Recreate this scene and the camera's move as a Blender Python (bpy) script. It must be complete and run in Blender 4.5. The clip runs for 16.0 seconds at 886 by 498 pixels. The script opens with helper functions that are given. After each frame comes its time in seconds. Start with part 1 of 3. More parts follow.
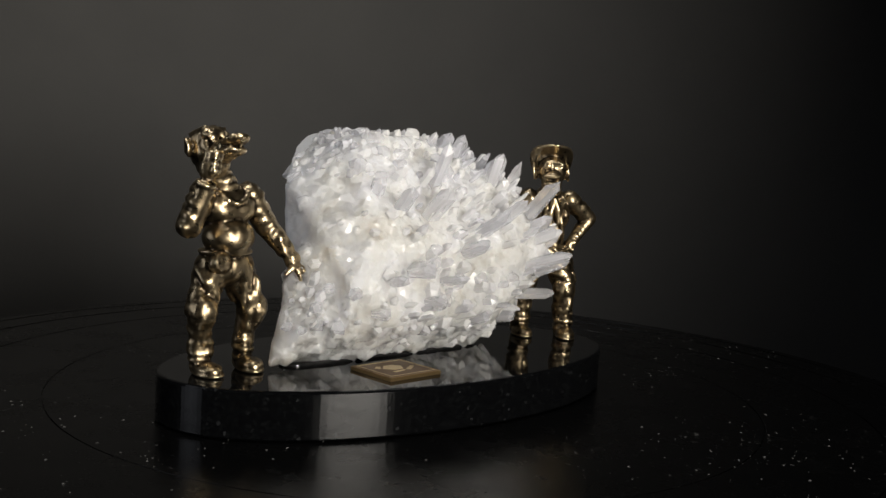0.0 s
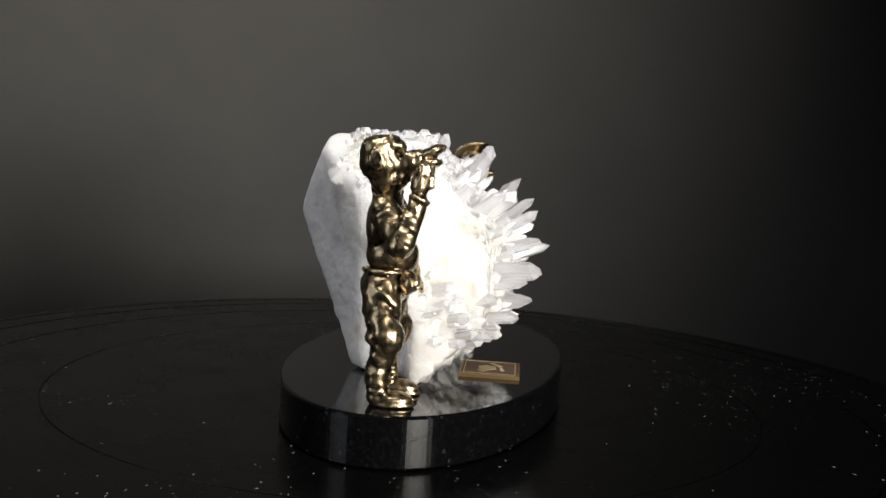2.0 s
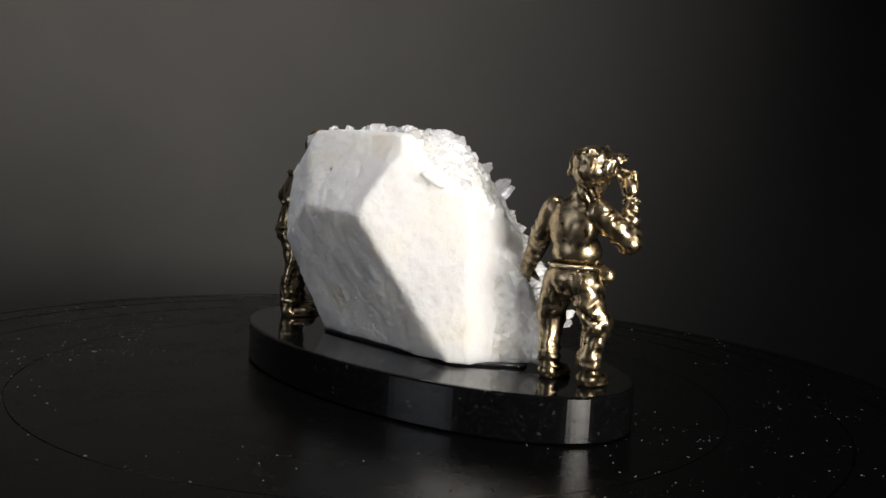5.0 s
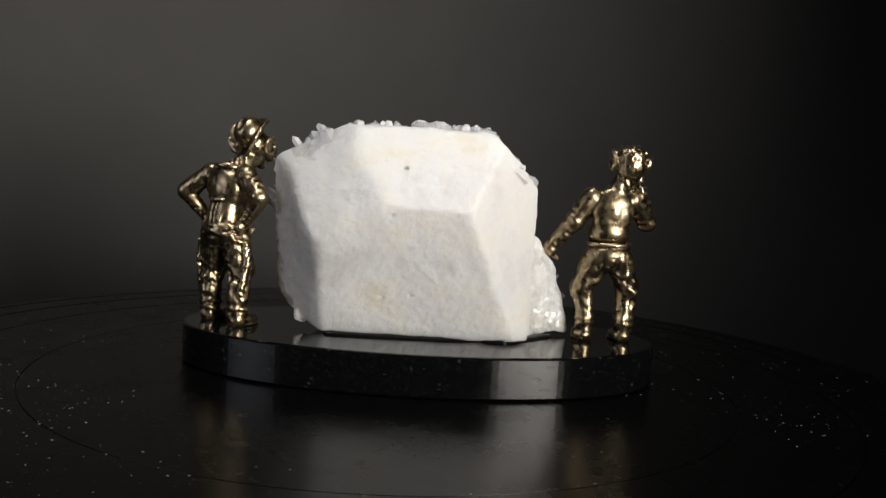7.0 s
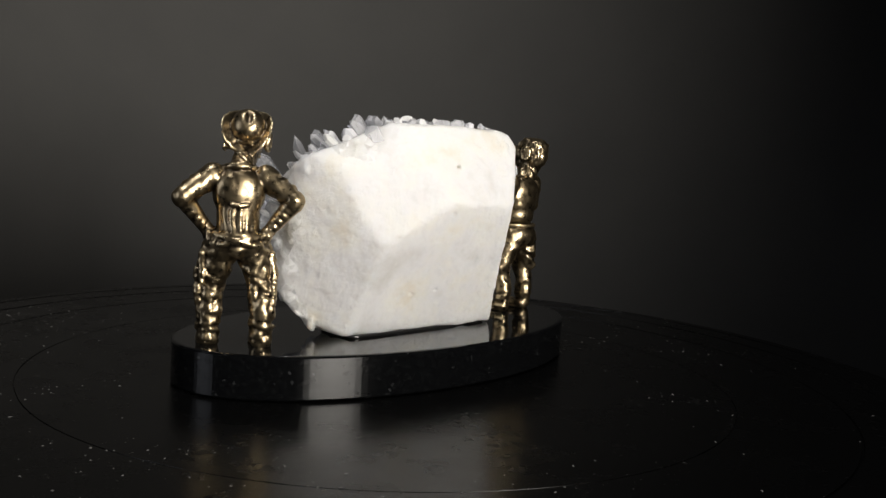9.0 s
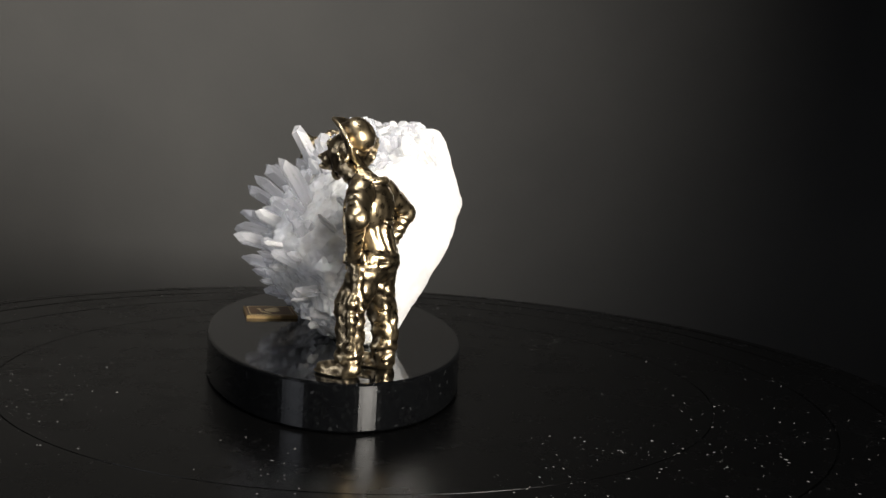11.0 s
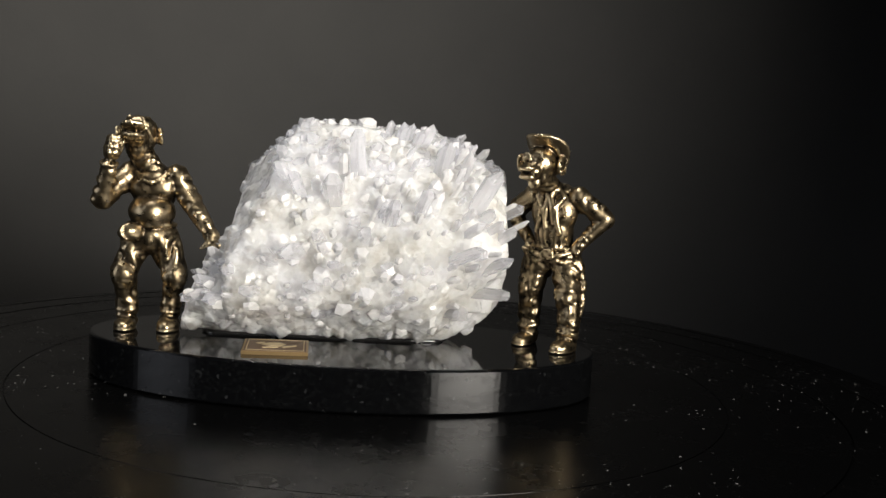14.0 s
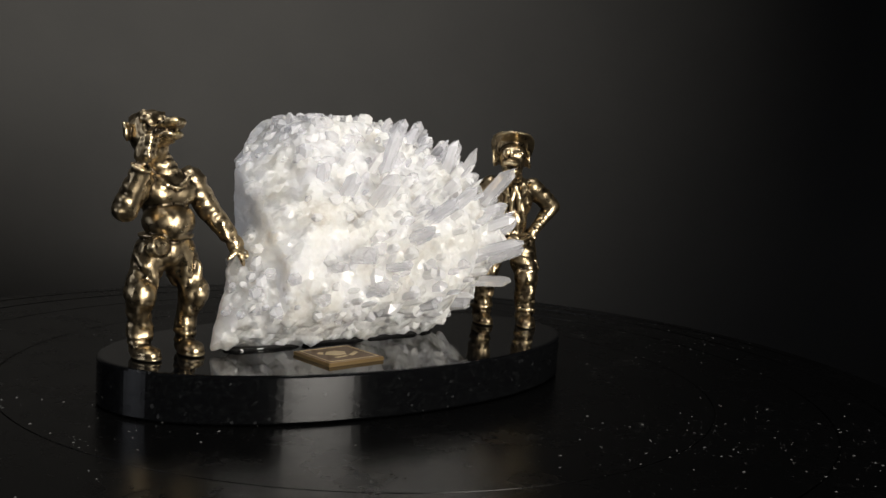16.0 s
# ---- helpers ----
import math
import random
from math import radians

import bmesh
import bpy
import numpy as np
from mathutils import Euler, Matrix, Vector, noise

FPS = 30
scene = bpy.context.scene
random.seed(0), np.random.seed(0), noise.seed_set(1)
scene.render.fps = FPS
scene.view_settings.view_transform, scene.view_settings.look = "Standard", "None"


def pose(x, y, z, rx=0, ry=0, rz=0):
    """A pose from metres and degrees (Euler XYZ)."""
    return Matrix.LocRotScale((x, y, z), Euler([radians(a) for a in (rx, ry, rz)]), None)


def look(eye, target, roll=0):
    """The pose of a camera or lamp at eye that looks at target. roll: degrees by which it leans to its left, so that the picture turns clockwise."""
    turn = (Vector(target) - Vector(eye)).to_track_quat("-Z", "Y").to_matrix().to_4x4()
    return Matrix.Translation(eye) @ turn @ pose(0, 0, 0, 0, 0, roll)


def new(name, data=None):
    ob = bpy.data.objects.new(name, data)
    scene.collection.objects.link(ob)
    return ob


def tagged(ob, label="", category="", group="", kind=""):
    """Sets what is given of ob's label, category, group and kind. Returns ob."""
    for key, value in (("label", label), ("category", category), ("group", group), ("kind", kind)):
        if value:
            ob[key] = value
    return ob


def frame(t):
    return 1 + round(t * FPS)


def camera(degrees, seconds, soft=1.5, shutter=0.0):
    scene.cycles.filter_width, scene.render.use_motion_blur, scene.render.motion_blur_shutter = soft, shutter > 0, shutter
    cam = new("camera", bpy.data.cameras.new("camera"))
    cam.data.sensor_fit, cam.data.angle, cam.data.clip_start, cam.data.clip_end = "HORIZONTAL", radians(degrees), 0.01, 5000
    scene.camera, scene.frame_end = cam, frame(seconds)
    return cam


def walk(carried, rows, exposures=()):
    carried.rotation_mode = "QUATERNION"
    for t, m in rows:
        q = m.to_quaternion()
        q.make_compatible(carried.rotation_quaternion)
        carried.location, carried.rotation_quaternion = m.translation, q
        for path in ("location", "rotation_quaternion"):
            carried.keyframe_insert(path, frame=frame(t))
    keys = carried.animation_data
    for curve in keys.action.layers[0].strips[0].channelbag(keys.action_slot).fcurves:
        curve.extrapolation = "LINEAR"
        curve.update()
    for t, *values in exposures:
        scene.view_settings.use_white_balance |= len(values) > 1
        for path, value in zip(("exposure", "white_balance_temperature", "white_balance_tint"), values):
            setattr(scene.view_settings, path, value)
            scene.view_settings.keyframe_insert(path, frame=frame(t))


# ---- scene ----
# The camera stands still on its tripod but for small pans and tilts; the turntable turns.
# seconds, turn of the table, camera pan, tilt and lean in degrees
TURNS = [
    (0.0, -6.29, 1.61, -5.36, 3.3), (0.5, 4.05, 2.02, -5.4, 3.46), (1.0, 14.4, 1.95, -4.52, 3.4),
    (1.5, 22.18, 1.6, -4.89, 3.44), (2.0, 33.97, 1.77, -5.33, 3.34), (2.5, 41.27, 1.93, -5.77, 3.35),
    (3.0, 47.71, 2.34, -5.85, 3.28), (3.5, 55.79, 2.7, -5.72, 3.31), (4.0, 64.0, 3.29, -5.18, 3.3),
    (4.5, 74.84, 3.12, -5.3, 3.45), (5.0, 86.23, 3.64, -5.54, 3.2), (5.2, 91.17, 3.76, -5.77, 3.22),
    (6.25, 116.3, 3.4, -5.85, 3.3), (7.3, 140.64, 2.97, -5.91, 3.36), (7.5, 145.09, 3.02, -5.76, 3.33),
    (8.0, 154.78, 2.81, -6.13, 3.5), (8.2, 159.39, 2.81, -6.18, 3.5), (9.25, 183.3, 3.3, -6.1, 3.5),
    (10.3, 208.5, 3.79, -5.97, 3.5), (10.5, 214.89, 3.79, -5.49, 3.4), (11.0, 231.35, 4.43, -5.93, 3.3),
    (11.5, 247.25, 4.84, -5.76, 3.46), (12.0, 261.12, 4.32, -5.66, 3.4), (12.5, 273.04, 4.19, -5.31, 3.49),
    (13.0, 287.29, 3.98, -5.33, 3.59), (13.5, 300.65, 3.59, -5.58, 3.6), (14.0, 314.47, 3.63, -5.83, 3.5),
    (14.5, 326.88, 3.57, -5.85, 3.46), (15.0, 337.93, 3.83, -5.96, 3.55), (15.5, 345.58, 4.32, -5.93, 3.54),
    (16.0, 349.12, 4.36, -6.01, 3.55)]
EYE = Vector((0.0, -0.44, 0.1052))


def camera_pose(pan, tilt, lean):
    p, e = radians(pan), radians(tilt)
    ahead = Vector((math.sin(p) * math.cos(e), math.cos(p) * math.cos(e), math.sin(e)))
    return look(EYE, EYE + ahead, lean)


EXPOSURES = [(0.0, -0.95), (1.0, -1.03), (1.5, -0.9), (2.0, -0.3), (2.5, -0.05), (3.5, 0.18), (4.5, 0.0), (5.0, -0.4), (7.3, -0.75), (8.0, -0.65), (10.3, -0.75), (10.5, -0.6), (11.0, 0.05), (11.5, 0.4), (12.0, 0.3), (12.5, 0.05), (13.0, -0.4), (14.5, -0.55), (16.0, -0.7)]
cam = camera(49.55, 16.0)
walk(cam, [(t, camera_pose(p, e, r)) for t, _, p, e, r in TURNS], EXPOSURES)

# ---- world and lights ----
world = bpy.data.worlds.new("dark_room")
scene.world = world
world.use_nodes = True
world.node_tree.nodes["Background"].inputs[0].default_value = (0.55, 0.6, 0.7, 1)
world.node_tree.nodes["Background"].inputs[1].default_value = 0.006


def soft_light(name, place, target, wide, high, watts, colour):
    lamp = bpy.data.lights.new(name, "AREA")
    lamp.shape, lamp.size, lamp.size_y, lamp.energy, lamp.color = "RECTANGLE", wide, high, watts, colour
    ob = new(name, lamp)
    ob.matrix_world = look(place, target)
    return ob


soft_light("key_softbox", (0.62, -0.95, 0.32), (-0.06, 0, 0.34), 0.44, 0.56, 4.9, (1.0, 0.945, 0.865)).data.spread = radians(52)
soft_light("side_softbox", (-1.0, -0.58, 0.34), (0, 0, 0.1), 0.5, 0.8, 0.36, (0.88, 0.91, 1.0)).data.spread = radians(50)
# fill added overhead to brighten the quartz's shaded facets; an assumed, unseen source
soft_light("overhead_fill", (-0.25, -0.35, 1.7), (0, -0.05, 0), 0.8, 0.8, 1.7, (1.0, 0.98, 0.97)).data.spread = radians(36)


# ---- materials ----
def material(name, colour=(0.5, 0.5, 0.5), rough=0.5, metal=0.0, **extra):
    m = bpy.data.materials.new(name)
    m.use_nodes = True
    b = m.node_tree.nodes["Principled BSDF"]
    b.inputs["Base Color"].default_value = (*colour, 1)
    b.inputs["Roughness"].default_value = rough
    b.inputs["Metallic"].default_value = metal
    for key, value in extra.items():
        b.inputs[key.replace("_", " ")].default_value = value
    return m


def node(m, kind, **values):
    n = m.node_tree.nodes.new(kind)
    for key, value in values.items():
        n.inputs[key.replace("_", " ")].default_value = value
    return n


def link(m, a, b):
    m.node_tree.links.new(a, b)


def ramp(m, source, stops):
    r = m.node_tree.nodes.new("ShaderNodeValToRGB")
    els = r.color_ramp.elements
    while len(els) < len(stops):
        els.new(0.5)
    for el, (at, col) in zip(els, stops):
        el.position, el.color = at, (*col, 1)
    link(m, source, r.inputs[0])
    return r.outputs[0]


def noise_of(m, scale, detail=3.0, rough=0.55):
    tc = m.node_tree.nodes.new("ShaderNodeTexCoord")
    n = node(m, "ShaderNodeTexNoise", Scale=scale, Detail=detail, Roughness=rough)
    link(m, tc.outputs["Object"], n.inputs["Vector"])
    return n.outputs["Fac"]


def bump(m, source, strength, distance=0.001):
    b = node(m, "ShaderNodeBump", Strength=strength, Distance=distance)
    link(m, source, b.inputs["Height"])
    link(m, b.outputs[0], m.node_tree.nodes["Principled BSDF"].inputs["Normal"])


def feed(m, source, socket):
    link(m, source, m.node_tree.nodes["Principled BSDF"].inputs[socket])


def grey(v):
    return (v, v, v)


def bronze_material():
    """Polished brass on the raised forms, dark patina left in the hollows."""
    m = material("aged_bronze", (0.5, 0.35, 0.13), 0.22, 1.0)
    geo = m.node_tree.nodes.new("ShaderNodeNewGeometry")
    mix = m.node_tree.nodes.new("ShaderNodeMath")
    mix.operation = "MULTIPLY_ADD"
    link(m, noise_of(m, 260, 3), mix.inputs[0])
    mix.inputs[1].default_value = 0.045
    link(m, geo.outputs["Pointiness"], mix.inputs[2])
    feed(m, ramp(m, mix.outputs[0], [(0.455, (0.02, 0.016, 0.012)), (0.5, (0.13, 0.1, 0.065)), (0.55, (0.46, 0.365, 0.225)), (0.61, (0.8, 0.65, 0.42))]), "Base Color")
    feed(m, ramp(m, noise_of(m, 420, 4), [(0.3, grey(0.24)), (0.75, grey(0.42))]), "Roughness")
    bump(m, noise_of(m, 260, 4, 0.6), 0.22, 0.0007)
    return m


def granite_material():
    """Polished black granite with dark grey and silvery flakes."""
    m = material("black_granite", (0.01, 0.01, 0.011), 0.06, 0.0)
    tc = m.node_tree.nodes.new("ShaderNodeTexCoord")
    v = node(m, "ShaderNodeTexVoronoi", Scale=900.0)
    link(m, tc.outputs["Object"], v.inputs["Vector"])
    sep = m.node_tree.nodes.new("ShaderNodeSeparateColor")
    link(m, v.outputs["Color"], sep.inputs[0])
    feed(m, ramp(m, sep.outputs[0], [(0.0, (0.0022, 0.0022, 0.0026)), (0.8, (0.003, 0.0033, 0.0036)), (0.985, (0.005, 0.0053, 0.0056)), (1.0, (0.022, 0.023, 0.024))]), "Base Color")
    feed(m, ramp(m, noise_of(m, 60, 4), [(0.35, grey(0.04)), (0.8, grey(0.12))]), "Roughness")
    bump(m, noise_of(m, 500, 2), 0.03, 0.0003)
    return m


def quartz_material(name, glass, see_through, milk, glow, low, high):
    """Quartz: part of the light goes straight through, the rest is scattered or bent; fine veils vary it."""
    m = material(name, high, 0.08, 0.0, Transmission_Weight=glass, IOR=1.5, Subsurface_Weight=milk, Subsurface_Scale=0.012)
    nodes = m.node_tree.nodes
    nodes["Principled BSDF"].inputs["Subsurface Radius"].default_value = (1.0, 0.98, 0.96)
    info = nodes.new("ShaderNodeObjectInfo")
    feed(m, ramp(m, info.outputs["Random"], [(0.0, low), (1.0, high)]), "Base Color")
    feed(m, ramp(m, noise_of(m, 3, 4), [(0.35, grey(0.03)), (0.7, grey(0.14))]), "Roughness")
    bump(m, noise_of(m, 7, 3), 0.08, 0.0004)
    veil = noise_of(m, 2.4, 5, 0.65)
    thin = nodes.new("ShaderNodeBsdfTranslucent")
    thin.inputs[0].default_value = (0.95, 0.95, 0.96, 1)
    scatter = nodes.new("ShaderNodeMixShader")
    scatter.inputs[0].default_value = glow
    link(m, nodes["Principled BSDF"].outputs[0], scatter.inputs[1])
    link(m, thin.outputs[0], scatter.inputs[2])
    clear = nodes.new("ShaderNodeBsdfTransparent")
    clear.inputs[0].default_value = (0.98, 0.98, 1.0, 1)
    mix = nodes.new("ShaderNodeMixShader")
    link(m, ramp(m, veil, [(0.3, grey(see_through * 0.75)), (0.7, grey(min(0.9, see_through * 1.25)))]), mix.inputs[0])
    link(m, scatter.outputs[0], mix.inputs[1])
    link(m, clear.outputs[0], mix.inputs[2])
    link(m, mix.outputs[0], nodes["Material Output"].inputs[0])
    return m


def crust_material():
    """The grown side of the quartz: wet-looking, milky, with clearer and creamier patches."""
    m = material("grown_quartz", (0.9, 0.9, 0.88), 0.15, 0.0, Subsurface_Weight=1.0, Subsurface_Scale=0.02, IOR=1.5)
    m.node_tree.nodes["Principled BSDF"].inputs["Subsurface Radius"].default_value = (1.0, 0.97, 0.94)
    feed(m, ramp(m, noise_of(m, 60, 5, 0.6), [(0.3, (0.54, 0.515, 0.47)), (0.43, (0.67, 0.665, 0.64)), (0.6, (0.71, 0.71, 0.715)), (0.75, (0.65, 0.65, 0.68))]), "Base Color")
    feed(m, ramp(m, noise_of(m, 420, 3), [(0.35, grey(0.04)), (0.7, grey(0.3))]), "Roughness")
    # small crystal faces, each at its own tilt
    nodes = m.node_tree.nodes
    tc, geo = nodes.new("ShaderNodeTexCoord"), nodes.new("ShaderNodeNewGeometry")
    normal = geo.outputs["Normal"]
    for scale, tilt in ((210.0, 0.95), (520.0, 0.6)):
        cells = node(m, "ShaderNodeTexVoronoi", Scale=scale)
        link(m, tc.outputs["Object"], cells.inputs["Vector"])
        lean = nodes.new("ShaderNodeVectorMath")
        lean.operation = "MULTIPLY_ADD"
        link(m, cells.outputs["Color"], lean.inputs[0])
        lean.inputs[1].default_value = (tilt, tilt, tilt)
        lean.inputs[2].default_value = (-tilt / 2, -tilt / 2, -tilt / 2)
        total = nodes.new("ShaderNodeVectorMath")
        total.operation = "ADD"
        link(m, normal, total.inputs[0])
        link(m, lean.outputs[0], total.inputs[1])
        unit = nodes.new("ShaderNodeVectorMath")
        unit.operation = "NORMALIZE"
        link(m, total.outputs[0], unit.inputs[0])
        normal = unit.outputs[0]
    feed(m, normal, "Normal")
    return m


def matrix_material():
    """Milky quartz body: white with cream and grey clouds and a sugary grain."""
    m = material("milky_quartz", (0.86, 0.85, 0.82), 0.5, 0.0, Subsurface_Weight=0.9, Subsurface_Scale=0.016)
    m.node_tree.nodes["Principled BSDF"].inputs["Subsurface Radius"].default_value = (1.0, 0.95, 0.9)
    feed(m, ramp(m, noise_of(m, 38, 5, 0.62), [(0.3, (0.58, 0.575, 0.56)), (0.46, (0.69, 0.69, 0.7)), (0.58, (0.71, 0.705, 0.68)), (0.72, (0.67, 0.625, 0.54))]), "Base Color")
    feed(m, ramp(m, noise_of(m, 300, 3), [(0.3, grey(0.35)), (0.7, grey(0.65))]), "Roughness")
    bump(m, noise_of(m, 230, 6, 0.75), 0.8, 0.0016)
    return m


def table_material():
    """Black lacquered turntable, lightly scuffed and dusty."""
    m = material("black_lacquer", (0.012, 0.012, 0.012), 0.3, 0.0, Specular_IOR_Level=0.125)
    feed(m, ramp(m, noise_of(m, 30, 6, 0.7), [(0.35, grey(0.2)), (0.75, grey(0.34))]), "Roughness")
    feed(m, ramp(m, noise_of(m, 240, 5, 0.75), [(0.55, (0.002, 0.002, 0.002)), (0.8, (0.005, 0.005, 0.0047))]), "Base Color")
    bump(m, noise_of(m, 300, 4), 0.06, 0.0004)
    return m


def paper_material(name, low, high):
    m = material(name, low, 0.8)
    feed(m, ramp(m, noise_of(m, 9, 6, 0.6), [(0.3, low), (0.7, high)]), "Base Color")
    bump(m, noise_of(m, 120, 5), 0.15, 0.001)
    return m


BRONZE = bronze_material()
GRANITE = granite_material()
MATRIX = matrix_material()
CRUST = crust_material()
CLEAR = quartz_material("clear_quartz", 0.66, 0.34, 0.0, 0.14, (0.93, 0.94, 0.98), (0.98, 0.98, 0.99))
MILKY = quartz_material("milky_crystal", 0.15, 0.16, 0.0, 0.15, (0.8, 0.8, 0.83), (0.86, 0.855, 0.83))
LACQUER = table_material()
PAPER = paper_material("grey_backdrop", (0.0555, 0.055, 0.0535), (0.065, 0.064, 0.0615))
DARK_WALL = paper_material("dark_wall", (0.02, 0.022, 0.026), (0.028, 0.03, 0.034))
TABLE = paper_material("black_cloth", (0.002, 0.002, 0.002), (0.004, 0.004, 0.004))
DUST = material("white_dust", (0.11, 0.108, 0.102), 0.7)
BRASS = material("engraved_brass", (0.4, 0.28, 0.14), 0.4, 1.0)
BRASS_DARK = material("brown_etched_brass", (0.14, 0.085, 0.045), 0.5, 0.5)
GLUE = material("dark_glue", (0.012, 0.012, 0.012), 0.06)


# ---- mesh helpers ----
def mesh_from(name, verts, faces, mat, smooth=False):
    me = bpy.data.meshes.new(name)
    me.from_pydata(verts, [], faces)
    me.materials.append(mat)
    if smooth:
        me.polygons.foreach_set("use_smooth", [True] * len(me.polygons))
    me.update()
    return me


def part(name, bm, mat, parent, label="", smooth=False):
    me = bpy.data.meshes.new(name)
    bmesh.ops.recalc_face_normals(bm, faces=bm.faces)
    bm.to_mesh(me)
    bm.free()
    me.materials.append(mat)
    if smooth:
        me.polygons.foreach_set("use_smooth", [True] * len(me.polygons))
    ob = new(name, me)
    if parent:
        ob.parent = parent
    if label:
        ob["label"] = label
    return ob


def box_bm(x0, x1, y0, y1, z0, z1, bevel=0.0):
    bm = bmesh.new()
    bmesh.ops.create_cube(bm, size=1)
    for v in bm.verts:
        v.co = Vector(((x0 + x1) / 2 + v.co.x * (x1 - x0), (y0 + y1) / 2 + v.co.y * (y1 - y0), (z0 + z1) / 2 + v.co.z * (z1 - z0)))
    if bevel:
        bmesh.ops.bevel(bm, geom=bm.edges[:], offset=bevel, segments=2, affect="EDGES")
    return bm


def lathe(profile, steps, shape=None):
    """A closed solid of revolution from (radius, z) pairs; shape(angle) gives the unit outline."""
    bm = bmesh.new()
    rings = []
    for r, z in profile:
        if r == 0 and shape is None:
            rings.append([bm.verts.new((0, 0, z))])
            continue
        ring = []
        for i in range(steps):
            a = 2 * math.pi * i / steps
            ring.append(bm.verts.new((r * math.cos(a), r * math.sin(a), z)) if shape is None else bm.verts.new((*shape(a, r), z)))
        rings.append(ring)
    for lo, hi in zip(rings, rings[1:]):
        for i in range(steps):
            j = (i + 1) % steps
            if len(lo) == 1:
                bm.faces.new((lo[0], hi[i], hi[j]))
            elif len(hi) == 1:
                bm.faces.new((lo[i], lo[j], hi[0]))
            else:
                bm.faces.new((lo[i], lo[j], hi[j], hi[i]))
    return bm


def grain(p, size, seed):
    """Smooth random relief between -1 and 1 with bumps of that size, at an array of points."""
    table = np.random.RandomState(seed).uniform(-1, 1, (64, 64, 64))
    q = p / size + 1000.0
    i = np.floor(q).astype(int)
    f = q - i
    f = f * f * (3 - 2 * f)
    out = 0.0
    for a in (0, 1):
        for b in (0, 1):
            for c in (0, 1):
                w = (f[..., 0] if a else 1 - f[..., 0]) * (f[..., 1] if b else 1 - f[..., 1]) * (f[..., 2] if c else 1 - f[..., 2])
                out = out + w * table[(i[..., 0] + a) % 64, (i[..., 1] + b) % 64, (i[..., 2] + c) % 64]
    return out


